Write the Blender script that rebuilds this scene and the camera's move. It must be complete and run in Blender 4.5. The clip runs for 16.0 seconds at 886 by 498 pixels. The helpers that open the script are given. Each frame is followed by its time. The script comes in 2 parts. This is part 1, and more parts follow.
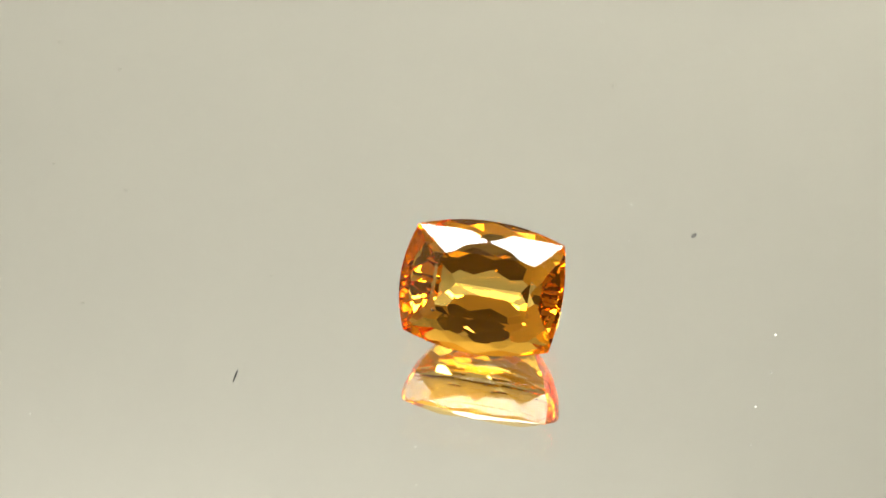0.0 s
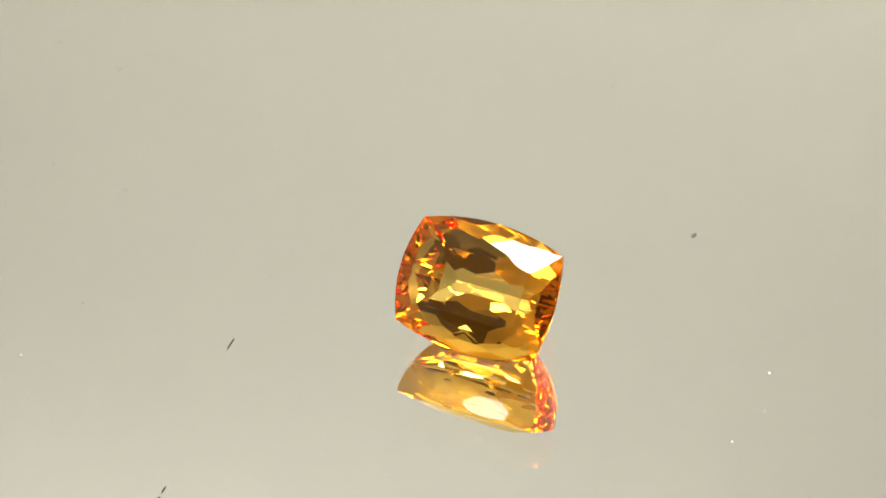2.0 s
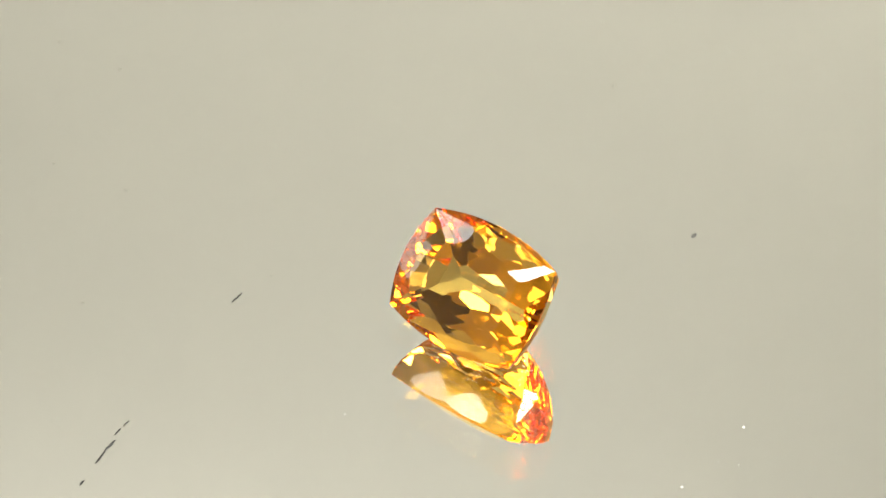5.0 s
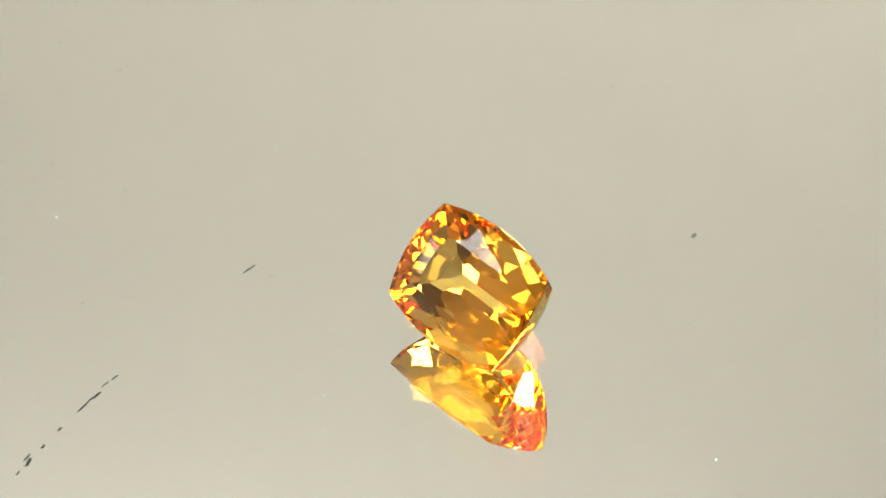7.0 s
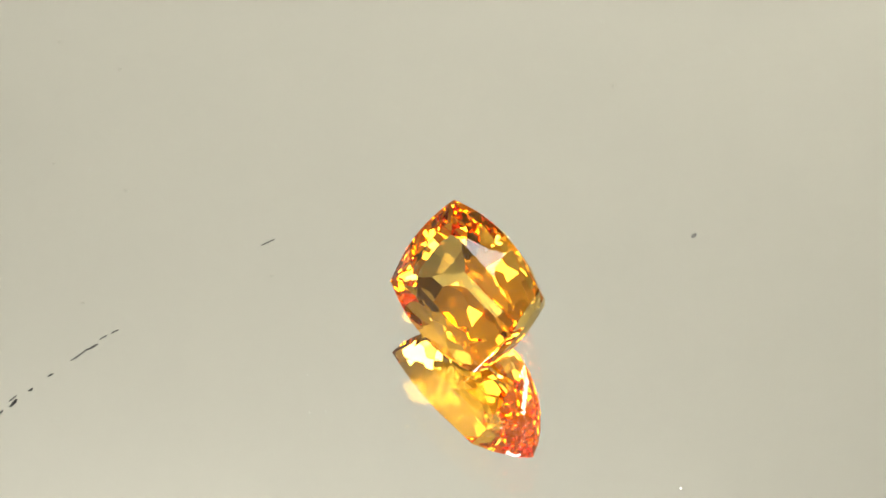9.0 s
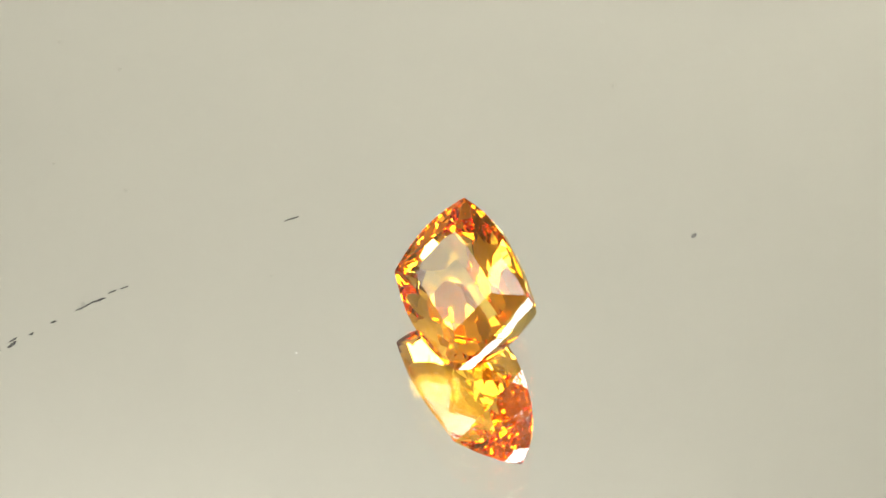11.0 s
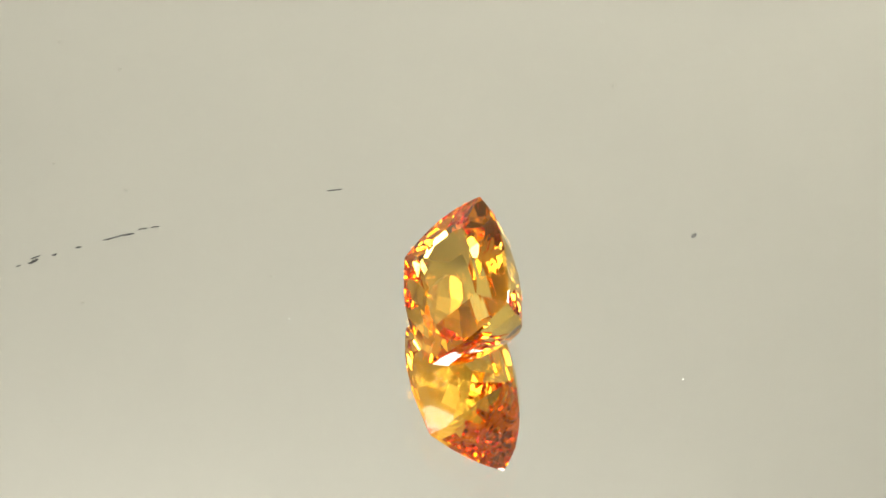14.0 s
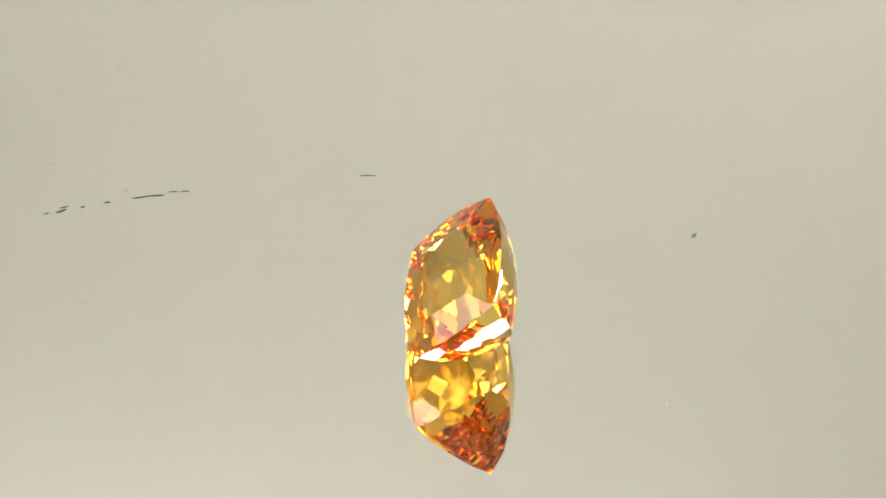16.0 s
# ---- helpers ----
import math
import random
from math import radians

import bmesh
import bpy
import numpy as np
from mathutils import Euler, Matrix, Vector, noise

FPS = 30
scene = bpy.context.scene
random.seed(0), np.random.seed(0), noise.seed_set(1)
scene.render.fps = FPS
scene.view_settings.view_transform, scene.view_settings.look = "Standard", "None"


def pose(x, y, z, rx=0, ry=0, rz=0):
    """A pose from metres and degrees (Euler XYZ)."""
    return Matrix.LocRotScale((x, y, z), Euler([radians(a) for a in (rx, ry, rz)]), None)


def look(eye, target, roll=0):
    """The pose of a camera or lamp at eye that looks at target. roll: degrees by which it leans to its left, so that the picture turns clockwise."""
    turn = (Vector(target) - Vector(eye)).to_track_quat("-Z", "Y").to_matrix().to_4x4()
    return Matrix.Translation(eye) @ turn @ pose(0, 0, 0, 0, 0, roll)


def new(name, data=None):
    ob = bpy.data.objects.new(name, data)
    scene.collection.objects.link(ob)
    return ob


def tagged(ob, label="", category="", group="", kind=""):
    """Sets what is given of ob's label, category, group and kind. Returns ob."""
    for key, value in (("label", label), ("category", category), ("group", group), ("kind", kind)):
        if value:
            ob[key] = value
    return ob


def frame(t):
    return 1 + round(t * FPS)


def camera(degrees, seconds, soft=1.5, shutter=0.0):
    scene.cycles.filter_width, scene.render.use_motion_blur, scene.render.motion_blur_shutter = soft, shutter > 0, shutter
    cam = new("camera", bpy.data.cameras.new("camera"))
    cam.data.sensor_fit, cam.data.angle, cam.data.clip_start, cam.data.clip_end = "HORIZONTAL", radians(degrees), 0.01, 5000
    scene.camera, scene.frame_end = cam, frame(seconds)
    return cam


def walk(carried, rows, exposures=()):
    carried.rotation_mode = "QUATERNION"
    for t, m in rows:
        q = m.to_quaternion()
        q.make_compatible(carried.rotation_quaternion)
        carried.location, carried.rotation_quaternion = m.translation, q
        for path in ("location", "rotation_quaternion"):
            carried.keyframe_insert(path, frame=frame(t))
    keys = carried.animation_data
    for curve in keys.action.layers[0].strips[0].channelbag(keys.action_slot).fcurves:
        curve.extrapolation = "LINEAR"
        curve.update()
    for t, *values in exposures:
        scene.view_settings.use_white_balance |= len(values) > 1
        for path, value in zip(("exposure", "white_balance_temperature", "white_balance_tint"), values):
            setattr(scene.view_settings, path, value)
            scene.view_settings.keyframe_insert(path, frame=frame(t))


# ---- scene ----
SEC = 16.0
cam = camera(18.69, SEC, soft=1.5)
EYE = (0.0, -0.12270, 0.13262)
AIM = (-0.00235, 0.00297, 0.00283)
walk(cam, [(0.0, look(EYE, AIM, -0.18)), (SEC, look(EYE, AIM, -0.18))], [(0.0, 0.15), (SEC, 0.15)])


def turned(t):
    """The turntable's angle in degrees at t seconds."""
    return -79.20 * t / 16 + 2.28 * (t / 16) ** 2


# ---- light ----
world = bpy.data.worlds.new("room_air")
scene.world = world
world.use_nodes = True
world.node_tree.nodes["Background"].inputs[0].default_value = (0.9, 0.93, 1.0, 1)
world.node_tree.nodes["Background"].inputs[1].default_value = 0.02


def area_lamp(name, eye, aim, sx, sy, watts, colour, roll=0):
    data = bpy.data.lights.new(name, "AREA")
    data.shape, data.size, data.size_y = "RECTANGLE", sx, sy
    data.energy, data.color = watts, colour
    ob = new(name, data)
    ob.matrix_basis = look(eye, aim, roll)
    return ob


area_lamp("overhead_softbox", (0.072, -0.079, 0.40), (0.072, -0.077, 0), 0.611, 0.085, 4.30, (1.0, 0.98, 0.93), 1)
area_lamp("side_lamp_west", (-0.490, 0.115, 0.178), (0, 0, 0.0), 0.115, 0.115, 0.133, (1.0, 0.97, 0.91))
area_lamp("side_lamp_east", (0.481, 0.171, 0.086), (0, 0, 0.0), 0.194, 0.194, 4.60, (1.0, 0.97, 0.91))
area_lamp("west_diffuser", (-0.372, 0.045, 0.365), (0, 0, 0), 0.18, 0.18, 0.66, (1.0, 0.98, 0.94))
# fill light added to brighten the card; no known source stands there
area_lamp("backdrop_fill", (-0.12, 0.22, 0.89), (-0.06, 0.5, 0.74), 0.4, 0.2, 1.25, (1.0, 0.98, 0.95))
scene.cycles.max_bounces, scene.cycles.glossy_bounces, scene.cycles.transmission_bounces = 28, 24, 24


# ---- materials ----
def material(name):
    m = bpy.data.materials.new(name)
    m.use_nodes = True
    nt = m.node_tree
    return m, nt, nt.nodes, nt.links, nt.nodes["Principled BSDF"]


def painted(name, colour, rough, scale=20.0, vary=0.08, bump=0.02):
    """Painted or paper surface with two scales of unevenness."""
    m, nt, nodes, links, b = material(name)
    co = nodes.new("ShaderNodeTexCoord")
    big = nodes.new("ShaderNodeTexNoise")
    big.inputs["Scale"].default_value, big.inputs["Detail"].default_value = scale * 0.1, 3
    fine = nodes.new("ShaderNodeTexNoise")
    fine.inputs["Scale"].default_value, fine.inputs["Detail"].default_value = scale * 10, 4
    links.new(co.outputs["Object"], big.inputs["Vector"])
    links.new(co.outputs["Object"], fine.inputs["Vector"])
    ramp = nodes.new("ShaderNodeValToRGB")
    lo = tuple(v * (1 - vary) for v in colour)
    ramp.color_ramp.elements[0].position, ramp.color_ramp.elements[1].position = 0.35, 0.65
    ramp.color_ramp.elements[0].color, ramp.color_ramp.elements[1].color = (*lo, 1), (*colour, 1)
    links.new(big.outputs[0], ramp.inputs[0])
    links.new(ramp.outputs[0], b.inputs["Base Color"])
    bp = nodes.new("ShaderNodeBump")
    bp.inputs["Strength"].default_value = bump
    bp.inputs["Distance"].default_value = 0.001
    links.new(fine.outputs[0], bp.inputs["Height"])
    links.new(bp.outputs[0], b.inputs["Normal"])
    b.inputs["Roughness"].default_value = rough
    return m


def gem_material(name, body, deep, ior):
    """Clear coloured stone: tinted light inside, white gloss outside."""
    m, nt, nodes, links, b = material(name)
    nodes.remove(b)
    fres = nodes.new("ShaderNodeFresnel")
    fres.inputs["IOR"].default_value = ior
    refr = nodes.new("ShaderNodeBsdfRefraction")
    refr.inputs["IOR"].default_value, refr.inputs["Roughness"].default_value = ior, 0.0
    refr.inputs["Color"].default_value = (*body, 1)
    ramp = nodes.new("ShaderNodeValToRGB")
    ramp.color_ramp.elements[0].position, ramp.color_ramp.elements[1].position = 0.9, 0.98
    ramp.color_ramp.elements[0].color, ramp.color_ramp.elements[1].color = (1, 1, 1, 1), (*deep, 1)
    gloss = nodes.new("ShaderNodeBsdfGlossy")
    gloss.inputs["Roughness"].default_value = 0.0
    mix = nodes.new("ShaderNodeMixShader")
    links.new(fres.outputs[0], ramp.inputs[0])
    links.new(ramp.outputs[0], gloss.inputs["Color"])
    links.new(fres.outputs[0], mix.inputs[0])
    links.new(refr.outputs[0], mix.inputs[1])
    links.new(gloss.outputs[0], mix.inputs[2])
    links.new(mix.outputs[0], nodes["Material Output"].inputs["Surface"])
    return m


def clear_glass(name, tint, ior):
    m, nt, nodes, links, b = material(name)
    nodes.remove(b)
    g = nodes.new("ShaderNodeBsdfGlass")
    g.inputs["Color"].default_value, g.inputs["IOR"].default_value = (*tint, 1), ior
    g.inputs["Roughness"].default_value = 0.0
    links.new(g.outputs[0], nodes["Material Output"].inputs["Surface"])
    return m


def metal(name, colour, rough):
    m, nt, nodes, links, b = material(name)
    b.inputs["Base Color"].default_value = (*colour, 1)
    b.inputs["Metallic"].default_value, b.inputs["Roughness"].default_value = 1.0, rough
    return m


STONE = gem_material("golden_topaz", (1.0, 0.83, 0.41), (1.0, 0.775, 0.38), 1.63)
GLASS = clear_glass("plate_glass", (0.99, 1.0, 0.99), 1.52)
SILVER = metal("mirror_silver", (0.93, 0.93, 0.92), 0.0)
CARD = painted("backdrop_card", (0.63, 0.612, 0.535), 0.9, 6.0, 0.04)
WALL = painted("wall_paint", (0.84, 0.83, 0.80), 0.8, 6.0, 0.1)
CEIL = painted("ceiling_paint", (0.84, 0.83, 0.81), 0.9, 6.0, 0.08)
# room's darkness behind the camera, put into the wall colour
SHADE_WALL = painted("shade_wall_tone", (0.15, 0.142, 0.128), 0.8, 6.0, 0.1)
TABLE = painted("table_top", (0.66, 0.65, 0.62), 0.6, 30.0, 0.1)
SCRATCH = painted("bare_scratch", (0.085, 0.085, 0.08), 0.8, 900.0, 0.3)
DUST = painted("pale_dust", (0.66, 0.66, 0.63), 0.9, 900.0, 0.1)
SPECK = painted("dark_speck", (0.25, 0.24, 0.23), 0.9, 60.0, 0.3)


# ---- building helpers ----
def part(name, bm, mat, parent=None, label=""):
    me = bpy.data.meshes.new(name)
    bm.to_mesh(me)
    bm.free()
    me.materials.append(mat)
    ob = new(name, me)
    if parent is not None:
        ob.parent = parent
    return tagged(ob, label)


def box(lo, hi):
    bm = bmesh.new()
    mid = [(a + b) / 2 for a, b in zip(lo, hi)]
    size = [b - a for a, b in zip(lo, hi)]
    bmesh.ops.create_cube(bm, size=1, matrix=Matrix.Translation(mid) @ Matrix.Diagonal((*size, 1)))
    return bm


# ---- the place ----
BED = -0.0046
X0, X1, Y0, Y1, Z1, TH = -0.9, 0.9, -1.1, 0.5, 1.3, 0.02
tagged(part("floor", box((X0, Y0, BED - TH), (X1, Y1, BED)), TABLE), "pale grey-beige work surface under the mirror plate", "table top", kind="structure")
CARD_OB = tagged(part("backdrop", box((X0, Y1, BED - TH), (X1, Y1 + TH, Z1 + TH)), CARD), "plain warm grey paper card behind the plate", "backdrop", kind="structure")
# unseen south wall, coloured dark so the stone's facets reflect shade
tagged(part("wall_south", box((X0, Y0 - TH, BED - TH), (X1, Y0, Z1 + TH)), SHADE_WALL), "plain unseen wall behind the camera, its colour darkened for shade", "wall", kind="structure")
tagged(part("wall_west", box((X0 - TH, Y0 - TH, BED - TH), (X0, Y1 + TH, Z1 + TH)), WALL), "pale warm grey painted wall", "wall", kind="structure")
tagged(part("wall_east", box((X1, Y0 - TH, BED - TH), (X1 + TH, Y1 + TH, Z1 + TH)), WALL), "pale warm grey painted wall", "wall", kind="structure")
tagged(part("ceiling", box((X0, Y0, Z1), (X1, Y1, Z1 + TH)), CEIL), "plain pale grey ceiling", "ceiling", kind="structure")


# ---- sensor-dust specks, set on the card: place across, height, size, faintness ----
SPECK_PALE = painted("pale_speck", (0.50, 0.485, 0.425), 0.9, 60.0, 0.2)
for i, (x, z, w, h, lean, pale) in enumerate(((0.0712, 0.4993, 2.6, 1.5, 55, 0), (-0.1122, 0.4281, 1.4, 1.3, 10, 1), (-0.115, 0.481, 1.6, 1.3, 0, 1), (-0.1374, 0.4695, 1.3, 1.1, 30, 1),
                                           (0.0417, 0.433, 1.3, 2.0, 0, 1), (-0.0693, 0.5207, 1.6, 1.4, 0, 1), (-0.1298, 0.417, 1.4, 1.2, 0, 1), (-0.1344, 0.5354, 1.8, 1.5, 0, 1), (0.0931, 0.4236, 1.2, 1.2, 0, 1))):
    rnd = random.Random(50 + i)
    bm = bmesh.new()
    bmesh.ops.create_icosphere(bm, subdivisions=2, radius=0.0005)
    for v in bm.verts:
        v.co *= rnd.uniform(0.85, 1.15)
        v.co = Vector((v.co.x * w, v.co.y * 0.4, v.co.z * h))
    ob = part("speck", bm, SPECK_PALE if pale else SPECK, CARD_OB, "faint sensor-dust mark, set on the card" if pale else "dark sensor-dust mark, set on the card")
    ob.matrix_basis = pose(x, Y1 - 0.0001, z, 0, lean, 0)

# ---- mirror plate ----
PLATE_R, PLATE_D = 0.065, 0.00340


def disc(rings, close_top, close_bottom, n=96):
    """A turned body from (radius, height) rings, top first."""
    bm = bmesh.new()
    loops = [[bm.verts.new((r * math.cos(6.283185307 * i / n), r * math.sin(6.283185307 * i / n), z)) for i in range(n)] for r, z in rings]
    for a, b in zip(loops, loops[1:]):
        for i in range(n):
            bm.faces.new((a[i], b[i], b[(i + 1) % n], a[(i + 1) % n]))
    if close_top:
        bm.faces.new(loops[0])
    if close_bottom:
        bm.faces.new(loops[-1][::-1])
    return bm


plate = new("mirror_plate")
tagged(plate, "round silvered glass mirror plate with scratched backing", "mirror plate")
part("glass", disc([(PLATE_R - 0.0004, 0), (PLATE_R, -0.0004), (PLATE_R, -PLATE_D)], True, False), GLASS, plate, "clear polished glass")
backing = part("backing", disc([(PLATE_R, -PLATE_D), (PLATE_R, BED)], True, True), SILVER, plate, "silvered backing")


# ---- gemstone ----
def cut_stone(planes):
    """A convex stone cut from a block, in millimetres, by planes (normal, distance)."""
    bm = bmesh.new()
    bmesh.ops.create_cube(bm, size=40)
    for n, d in planes:
        n = Vector(n).normalized()
        bmesh.ops.bisect_plane(bm, geom=[*bm.verts, *bm.edges, *bm.faces], dist=1e-5, plane_co=n * d, plane_no=n, clear_outer=True)
        rim = [e for e in bm.edges if e.is_boundary]
        if rim:
            bmesh.ops.holes_fill(bm, edges=rim, sides=0)
    bmesh.ops.remove_doubles(bm, verts=bm.verts, dist=1e-4)
    bmesh.ops.recalc_face_normals(bm, faces=bm.faces)
    bm.normal_update()
    return bm


CL, CU = 4.86, 3.52      # half distances between the corners
BOWS = (0.42, 0.87, 0.72, 0.87)  # bow of each end and long side in turn
GT = 0.09                # half thickness of the girdle


def side_point(side, s):
    """A point of the girdle outline and its outward normal: side 0..3, s from -1 to 1 along it."""
    half, dist = ((CU, CL), (CL, CU))[side % 2]
    bow = BOWS[side]
    r = (half * half + bow * bow) / (2 * bow)
    a = s * math.asin(half / r)
    p, n = Vector((dist + bow - r + r * math.cos(a), r * math.sin(a))), Vector((math.cos(a), math.sin(a)))
    turn = Matrix.Rotation(side * math.pi / 2, 2)
    return turn @ p, turn @ n


def facet(side, s, slope, k, z, up, spread=1.0, along=None):
    """A plane with that slope over the outline's point, scaled by k, at height z. spread: how much more its azimuth swings than the outline's; along: the scale along the side."""
    p, n = side_point(side, s)
    half, bow = (CU, CL)[side % 2], BOWS[side]
    more = (spread - 1) * s * math.asin(2 * bow * half / (half * half + bow * bow))
    n = Matrix.Rotation(more, 2) @ n
    a = radians(slope)
    normal = Vector((n.x * math.sin(a), n.y * math.sin(a), up * math.cos(a)))
    along = k if along is None else along
    at = (p.x * along, p.y * k) if side % 2 else (p.x * k, p.y * along)
    return normal, normal.dot(Vector((*at, z)))


# crown: table corner, and on the long sides and the ends the star's tip and the bezel's foot
TABLE_AT = Vector((3.15, 2.10, 0.74))
STAR_LONG, FOOT_LONG = Vector((0, 3.02, 0.575)), Vector((1.38, 3.62, 0.362))
STAR_END, FOOT_END = Vector((3.78, 0, 0.560)), Vector((4.35, 1.30, 0.410))
# pavilion rows from the girdle to the keel: slopes, and the shares of the inward way
SLOPES_LONG, SHARES_LONG = (68.9, 61.3, 54.9, 48.5, 39.4, 30.1), (0.108, 0.139, 0.074, 0.209, 0.242, 0.230)
SLOPES_END, SHARES_END = (80.6, 68.5, 64.6, 52.0, 36.7), (0.055, 0.159, 0.084, 0.586, 0.116)
KEEL = 0.510              # half length of the keel, as a share of the stone's
SWING_LONG, SWING_END = 1.32, 0.95


def plane_of(a, b, c):
    """The plane through three points, facing up."""
    n = (b - a).cross(c - a).normalized()
    n = -n if n.z < 0 else n
    return n, n.dot(a)


def flipped(p, sx, sy):
    return Vector((p.x * sx, p.y * sy, p.z))


def rim(side, s):
    """A point on the girdle's upper edge."""
    return Vector((*side_point(side, s)[0], GT))


def crown_planes():
    """Eight-cornered cushion crown: table, four star triangles, bezels, corner facets and halves."""
    out = [(Vector((0, 0, 1)), TABLE_AT.z)]
    corner = Vector((CL, CU, GT))
    for f in (-1, 1):
        out.append(plane_of(flipped(TABLE_AT, 1, f), flipped(TABLE_AT, -1, f), flipped(STAR_LONG, 1, f)))
        out.append(plane_of(flipped(FOOT_LONG, 1, f), flipped(FOOT_LONG, -1, f), flipped(rim(1, 0), 1, f)))
        out.append(plane_of(flipped(TABLE_AT, f, 1), flipped(TABLE_AT, f, -1), flipped(STAR_END, f, 1)))
        out.append(plane_of(flipped(FOOT_END, f, 1), flipped(FOOT_END, f, -1), rim(1 - f, 0)))
    for sx in (-1, 1):
        for sy in (-1, 1):
            top, tip = flipped(TABLE_AT, sx, sy), flipped(corner, sx, sy)
            for star, foot, edge in ((STAR_LONG, FOOT_LONG, rim(1, -0.62)), (STAR_END, FOOT_END, flipped(rim(1 - sx, 0.7 * sx), sx, 1))):
                star, foot, edge = (flipped(p, sx, sy) for p in (star, foot, edge))
                out += [plane_of(top, star, foot), plane_of(top, tip, foot), plane_of(foot, tip, edge)]
    return out


def profile(slopes, shares, full, span):
    """Where each row touches the rounded pavilion: slope, scale of the outline and depth; and the depth at the end."""
    k, z, out = 1.0, GT, []
    for slope, share in zip(slopes, shares):
        drop = share * span * full * math.tan(radians(slope))
        out.append((slope, k - share * span / 2, z + drop / 2))
        k, z = k - share * span, z + drop
    return out, z


def pavilion_planes():
    """Rows of staggered facets down to the keel, each touching the rounded form."""
    rows_long, deep_long = profile(SLOPES_LONG, SHARES_LONG, CU + BOWS[1], 1.0)
    rows_end, deep_end = profile(SLOPES_END, SHARES_END, CL + BOWS[2], 1 - KEEL)
    end_z, end_k = [GT, *(r[2] for r in rows_end), max(deep_long, deep_end)], [1, *(r[1] for r in rows_end), KEEL]
    long_z, long_k = [GT, *(r[2] for r in rows_long), deep_long], [1, *(r[1] for r in rows_long), 0.05]
    out, uneven = [], random.Random(11)  # facets cut by eye differ a little
    for side in range(4):
        long = side % 2
        for i, (slope, k, z) in enumerate(rows_long if long else rows_end):
            along = float(np.interp(z, end_z, end_k)) if long else max(float(np.interp(z, long_z, long_k)), 0.12)
            for s in (0, -0.5, 0.5) if i % 2 else (-0.25, 0.25, -0.75, 0.75):
                out.append(facet(side, s + uneven.uniform(-0.02, 0.02), slope + uneven.uniform(-0.4, 0.4), k, -z, -1, SWING_LONG if long else SWING_END, along))
    return out


def stone_planes():
    out = [facet(side, i / 5.6, 90, 1, 0, 1) for side in range(4) for i in range(-5, 6)]
    out += crown_planes() + pavilion_planes()
    out.append((-DOWN, GEM_AT.z * 1000))  # the small facet on which it rests
    return out


LONG = Vector((0.9797, -0.2004, 0.0)).normalized()
FACE = Vector((-0.1384, -0.6765, 0.7233))
FACE = (FACE - LONG * FACE.dot(LONG)).normalized()
SHORT = FACE.cross(LONG)
GEM_AT = Vector((0.389, -1.739, 4.067)) * 0.001
GEM_M = Matrix.Translation(GEM_AT) @ Matrix((LONG, SHORT, FACE)).transposed().to_4x4()
DOWN = Vector((0, SHORT.z, FACE.z))  # the world's up, in the stone's own axes


def build_stone():
    bm = cut_stone(stone_planes())
    # long sharp ridges are a little worn
    worn = [e for e in bm.edges if e.is_manifold and e.calc_length() > 0.9 and e.calc_face_angle() > radians(22)]
    bmesh.ops.bevel(bm, geom=worn, offset=0.022, offset_type="OFFSET", segments=1, profile=0.5, affect="EDGES", clamp_overlap=True)
    bmesh.ops.scale(bm, vec=(0.001, 0.001, 0.001), verts=bm.verts)
    low = min((GEM_M @ v.co).z for v in bm.verts)
    thing = new("gemstone")
    tagged(thing, "golden orange cushion-cut gemstone leaning on its pavilion", "gemstone")
    for name, keep, label in (("table", lambda z: z > 0.999, "large flat polished top facet"), ("crown", lambda z: 0.05 < z <= 0.999, "faceted golden crown"), ("girdle", lambda z: abs(z) <= 0.05, "thin polished girdle edge"), ("pavilion", lambda z: z < -0.05, "deep faceted pavilion")):
        piece = bm.copy()
        bmesh.ops.delete(piece, geom=[f for f in piece.faces if not keep(f.normal.z)], context="FACES")
        part(name, piece, STONE, thing, label)
    bm.free()
    return thing, low


gem, gem_low = build_stone()
GEM_M = Matrix.Translation((0, 0, 2e-5 - gem_low)) @ GEM_M
gem.matrix_basis = GEM_M


# ---- scratches in the backing, dust on the glass ----
def scratch_mesh(length, wide, seed):
    """A thin ragged stroke with a little depth, along x."""
    rnd = random.Random(seed)
    n = 9
    bm = bmesh.new()
    rows = []
    for i in range(n):
        f = i / (n - 1)
        w = wide * (0.15 + 0.85 * math.sin(math.pi * min(max(f, 0.04), 0.96)) ** 0.6) * rnd.uniform(0.55, 1.1) / 2
        c = rnd.uniform(-0.2, 0.2) * wide
        x = (f - 0.5) * length
        rows.append([bm.verts.new((x + rnd.uniform(-0.3, 0.3) * length / n, c + y, z)) for y, z in ((-w, 0), (w, 0), (w * 0.8, 2e-5), (-w * 0.8, 2e-5))])
    for a, b in zip(rows, rows[1:]):
        for i in range(4):
            j = (i + 1) % 4
            bm.faces.new((a[i], a[j], b[j], b[i]))
    bm.faces.new(rows[0][::-1])
    bm.faces.new(rows[-1])
    bmesh.ops.recalc_face_normals(bm, faces=bm.faces)
    return bm


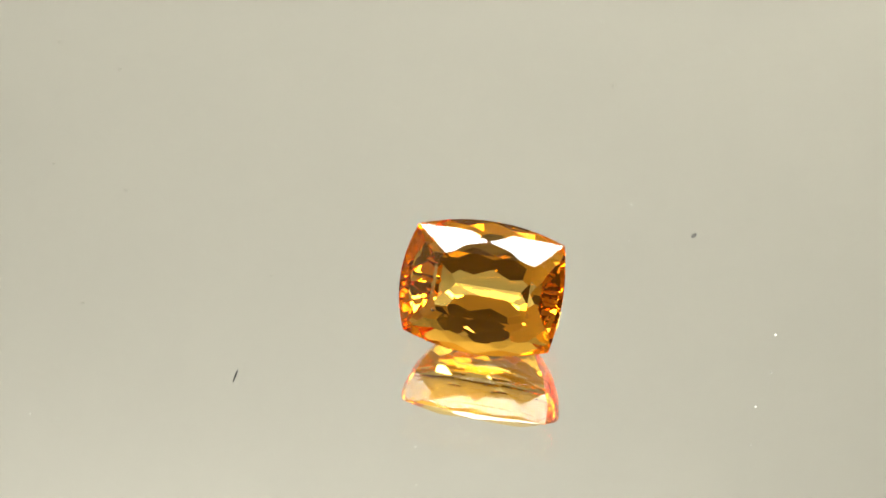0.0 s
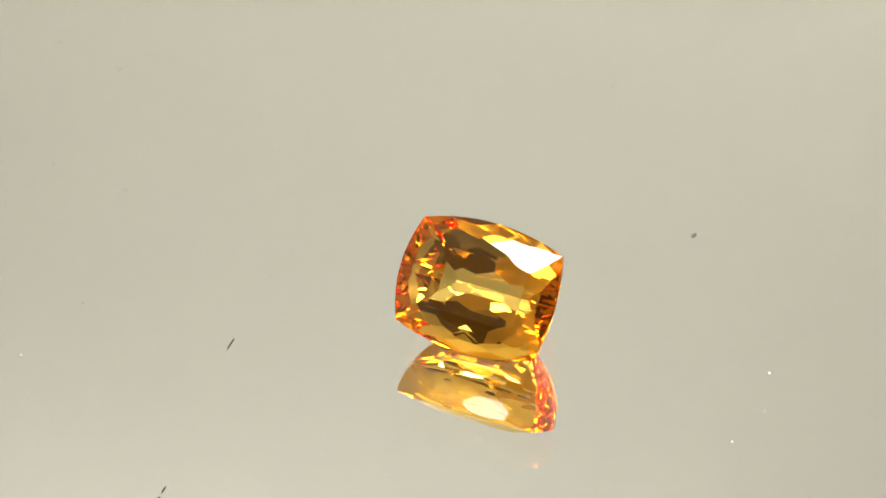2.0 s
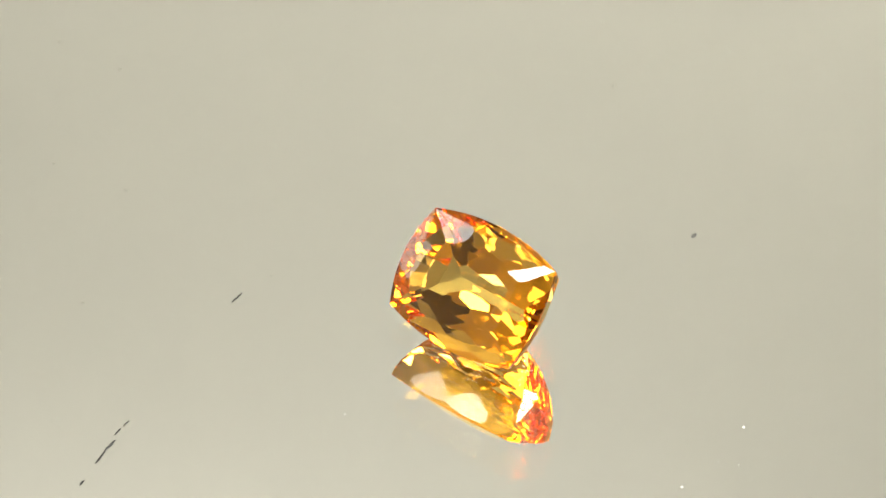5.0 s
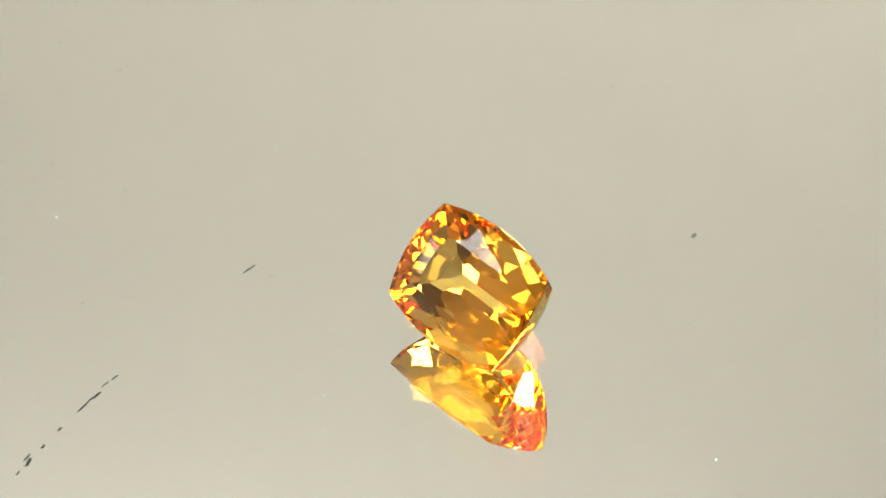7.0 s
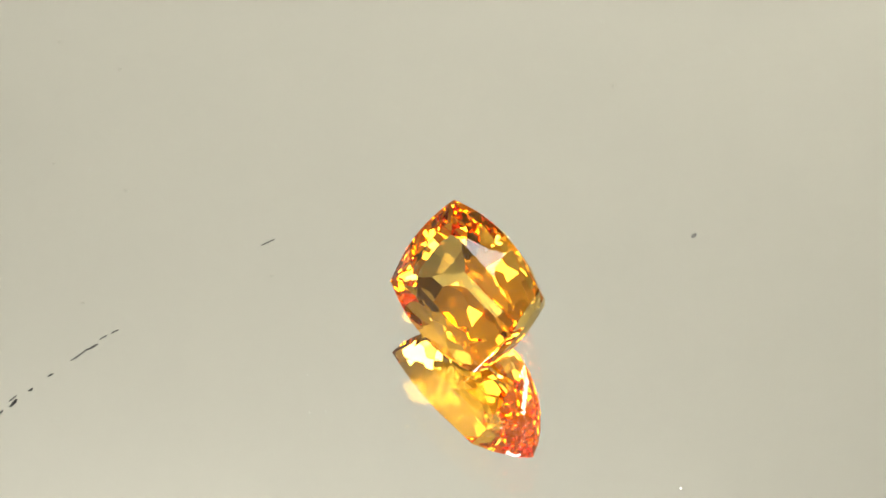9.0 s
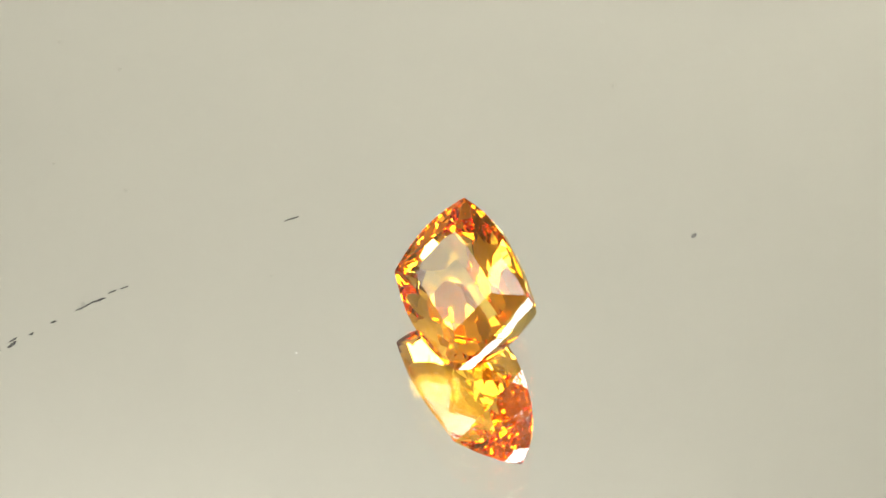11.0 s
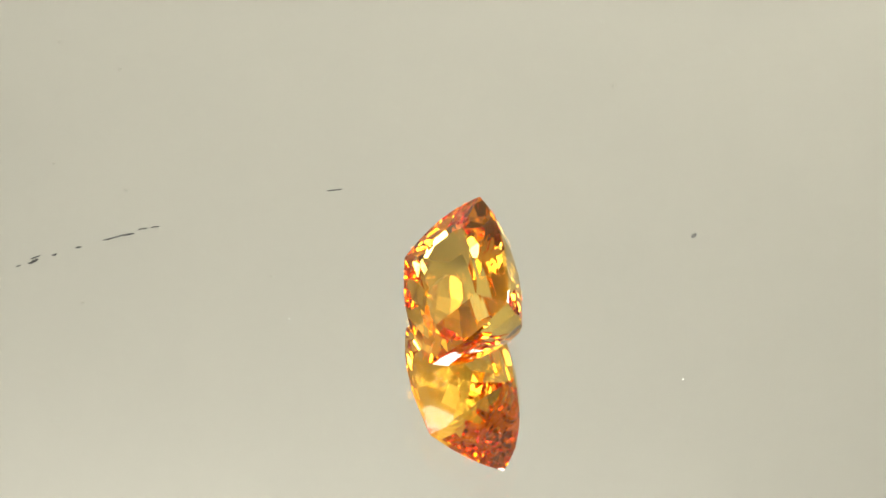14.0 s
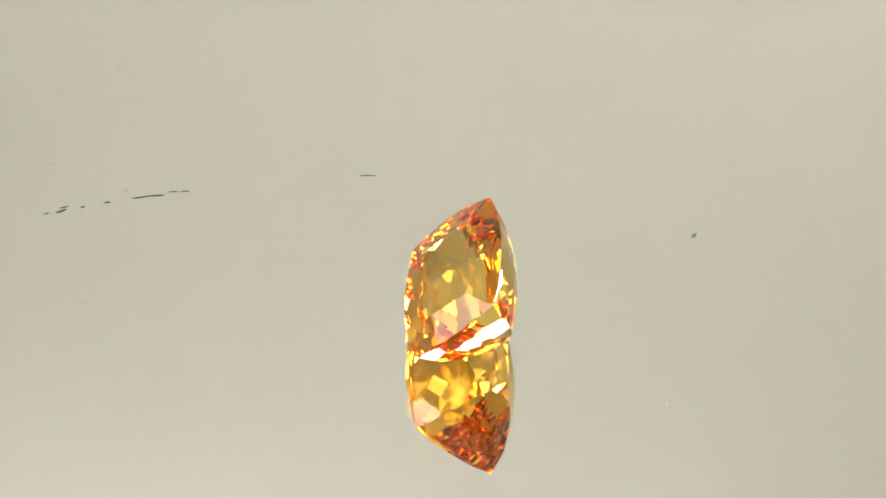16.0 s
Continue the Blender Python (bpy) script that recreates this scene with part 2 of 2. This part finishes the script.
# start and end of each stroke and its width, millimetres on the plate
STROKES = (((-16.16, -4.97), (-15.94, -3.87), 0.13), ((-17.09, -27.47), (-17.14, -27.07), 0.10), ((-17.06, -26.57), (-17.22, -25.82), 0.26),
           ((-17.44, -26.32), (-17.52, -25.62), 0.10), ((-17.24, -24.87), (-17.26, -24.47), 0.16), ((-17.34, -23.17), (-17.28, -22.67), 0.16),
           ((-17.32, -21.17), (-17.29, -20.02), 0.15), ((-17.36, -20.07), (-17.18, -18.92), 0.20), ((-17.42, -18.57), (-17.36, -17.92), 0.10),
           ((-17.30, -17.67), (-17.22, -17.07), 0.13))
for i, (p, q, w) in enumerate(STROKES):
    p, q = Vector(p), Vector(q)
    ob = part("scratch", scratch_mesh((q - p).length * 0.001, max(w, 0.13) * 0.0012, i), SCRATCH, backing, "dark scratch in the silvering")
    ob.matrix_basis = pose((p.x + q.x) * 0.0005, (p.y + q.y) * 0.0005, -PLATE_D + 1e-5, 0, 0, math.degrees(math.atan2(q.y - p.y, q.x - p.x)))


def crumb(bm, x, y, size, rnd):
    """An uneven grain that rests on the glass."""
    made = bmesh.ops.create_icosphere(bm, subdivisions=1, radius=1)["verts"]
    turn = Matrix.Rotation(rnd.uniform(0, 3.14), 3, "Z")
    sx, sy = size * rnd.uniform(0.7, 1.5), size * rnd.uniform(0.5, 1.0)
    for v in made:
        c = v.co * rnd.uniform(0.75, 1.2)
        c = turn @ Vector((c.x * sx, c.y * sy, c.z * size * 0.5))
        v.co = Vector((x, y, 0)) + c
    low = min(v.co.z for v in made)
    for v in made:
        v.co.z -= low


GRAINS = ((-10.65, -3.18, 1.1), (8.32, -6.34, 1.2), (19.39, -5.33, 1.0), (19.83, -1.97, 1.3), (14.69, -6.07, 0.6), (-28.90, -9.56, 0.9), (18.10, -8.29, 1.0),
          (-9.11, -10.18, 0.7), (10.66, 10.21, 1.0), (-0.24, -7.99, 1.0), (-6.17, -8.66, 0.8), (0.69, 9.12, 1.0), (10.98, -8.24, 1.0),
          (-0.76, -13.29, 0.8), (-3.89, -11.99, 1.0), (-0.10, 16.38, 0.9), (7.12, 12.67, 0.9), (-5.86, -24.83, 0.8))


def fine_dust():
    """The finest grains, too small to count."""
    rnd = random.Random(4)
    bm = bmesh.new()
    for x, y, k in GRAINS:
        for _ in range(rnd.randint(0, 2)):
            crumb(bm, x * 0.001 + rnd.gauss(0, 2e-4), y * 0.001 + rnd.gauss(0, 2e-4), 2.2e-5, rnd)
    for _ in range(80):
        a, r = rnd.uniform(0, 6.283), 0.032 * math.sqrt(rnd.random())
        crumb(bm, r * math.cos(a), r * math.sin(a), rnd.uniform(1.2e-5, 3.6e-5), rnd)
    return bm


def dust_grain(k, seed):
    bm = bmesh.new()
    crumb(bm, 0, 0, 7.0e-5 * k, random.Random(seed))
    return tagged(part("dust_grain", bm, DUST), "tiny pale dust grain lying on the mirror glass", "dust grain", "dust grains on the mirror plate")


specks = tagged(part("dust", fine_dust(), DUST), "scattered fine pale dust lying on the mirror glass", "dust", kind="stuff")
grains = [(dust_grain(k, 30 + i), pose(x * 0.001, y * 0.001, 0)) for i, (x, y, k) in enumerate(GRAINS)]


def motions():
    spin = [(t, pose(0, 0, 0, 0, 0, turned(t))) for t in range(17)]
    walk(plate, spin)
    walk(specks, spin)
    for ob, at in grains:
        walk(ob, [(t, m @ at) for t, m in spin])
    walk(gem, [(t, m @ GEM_M) for t, m in spin])


motions()
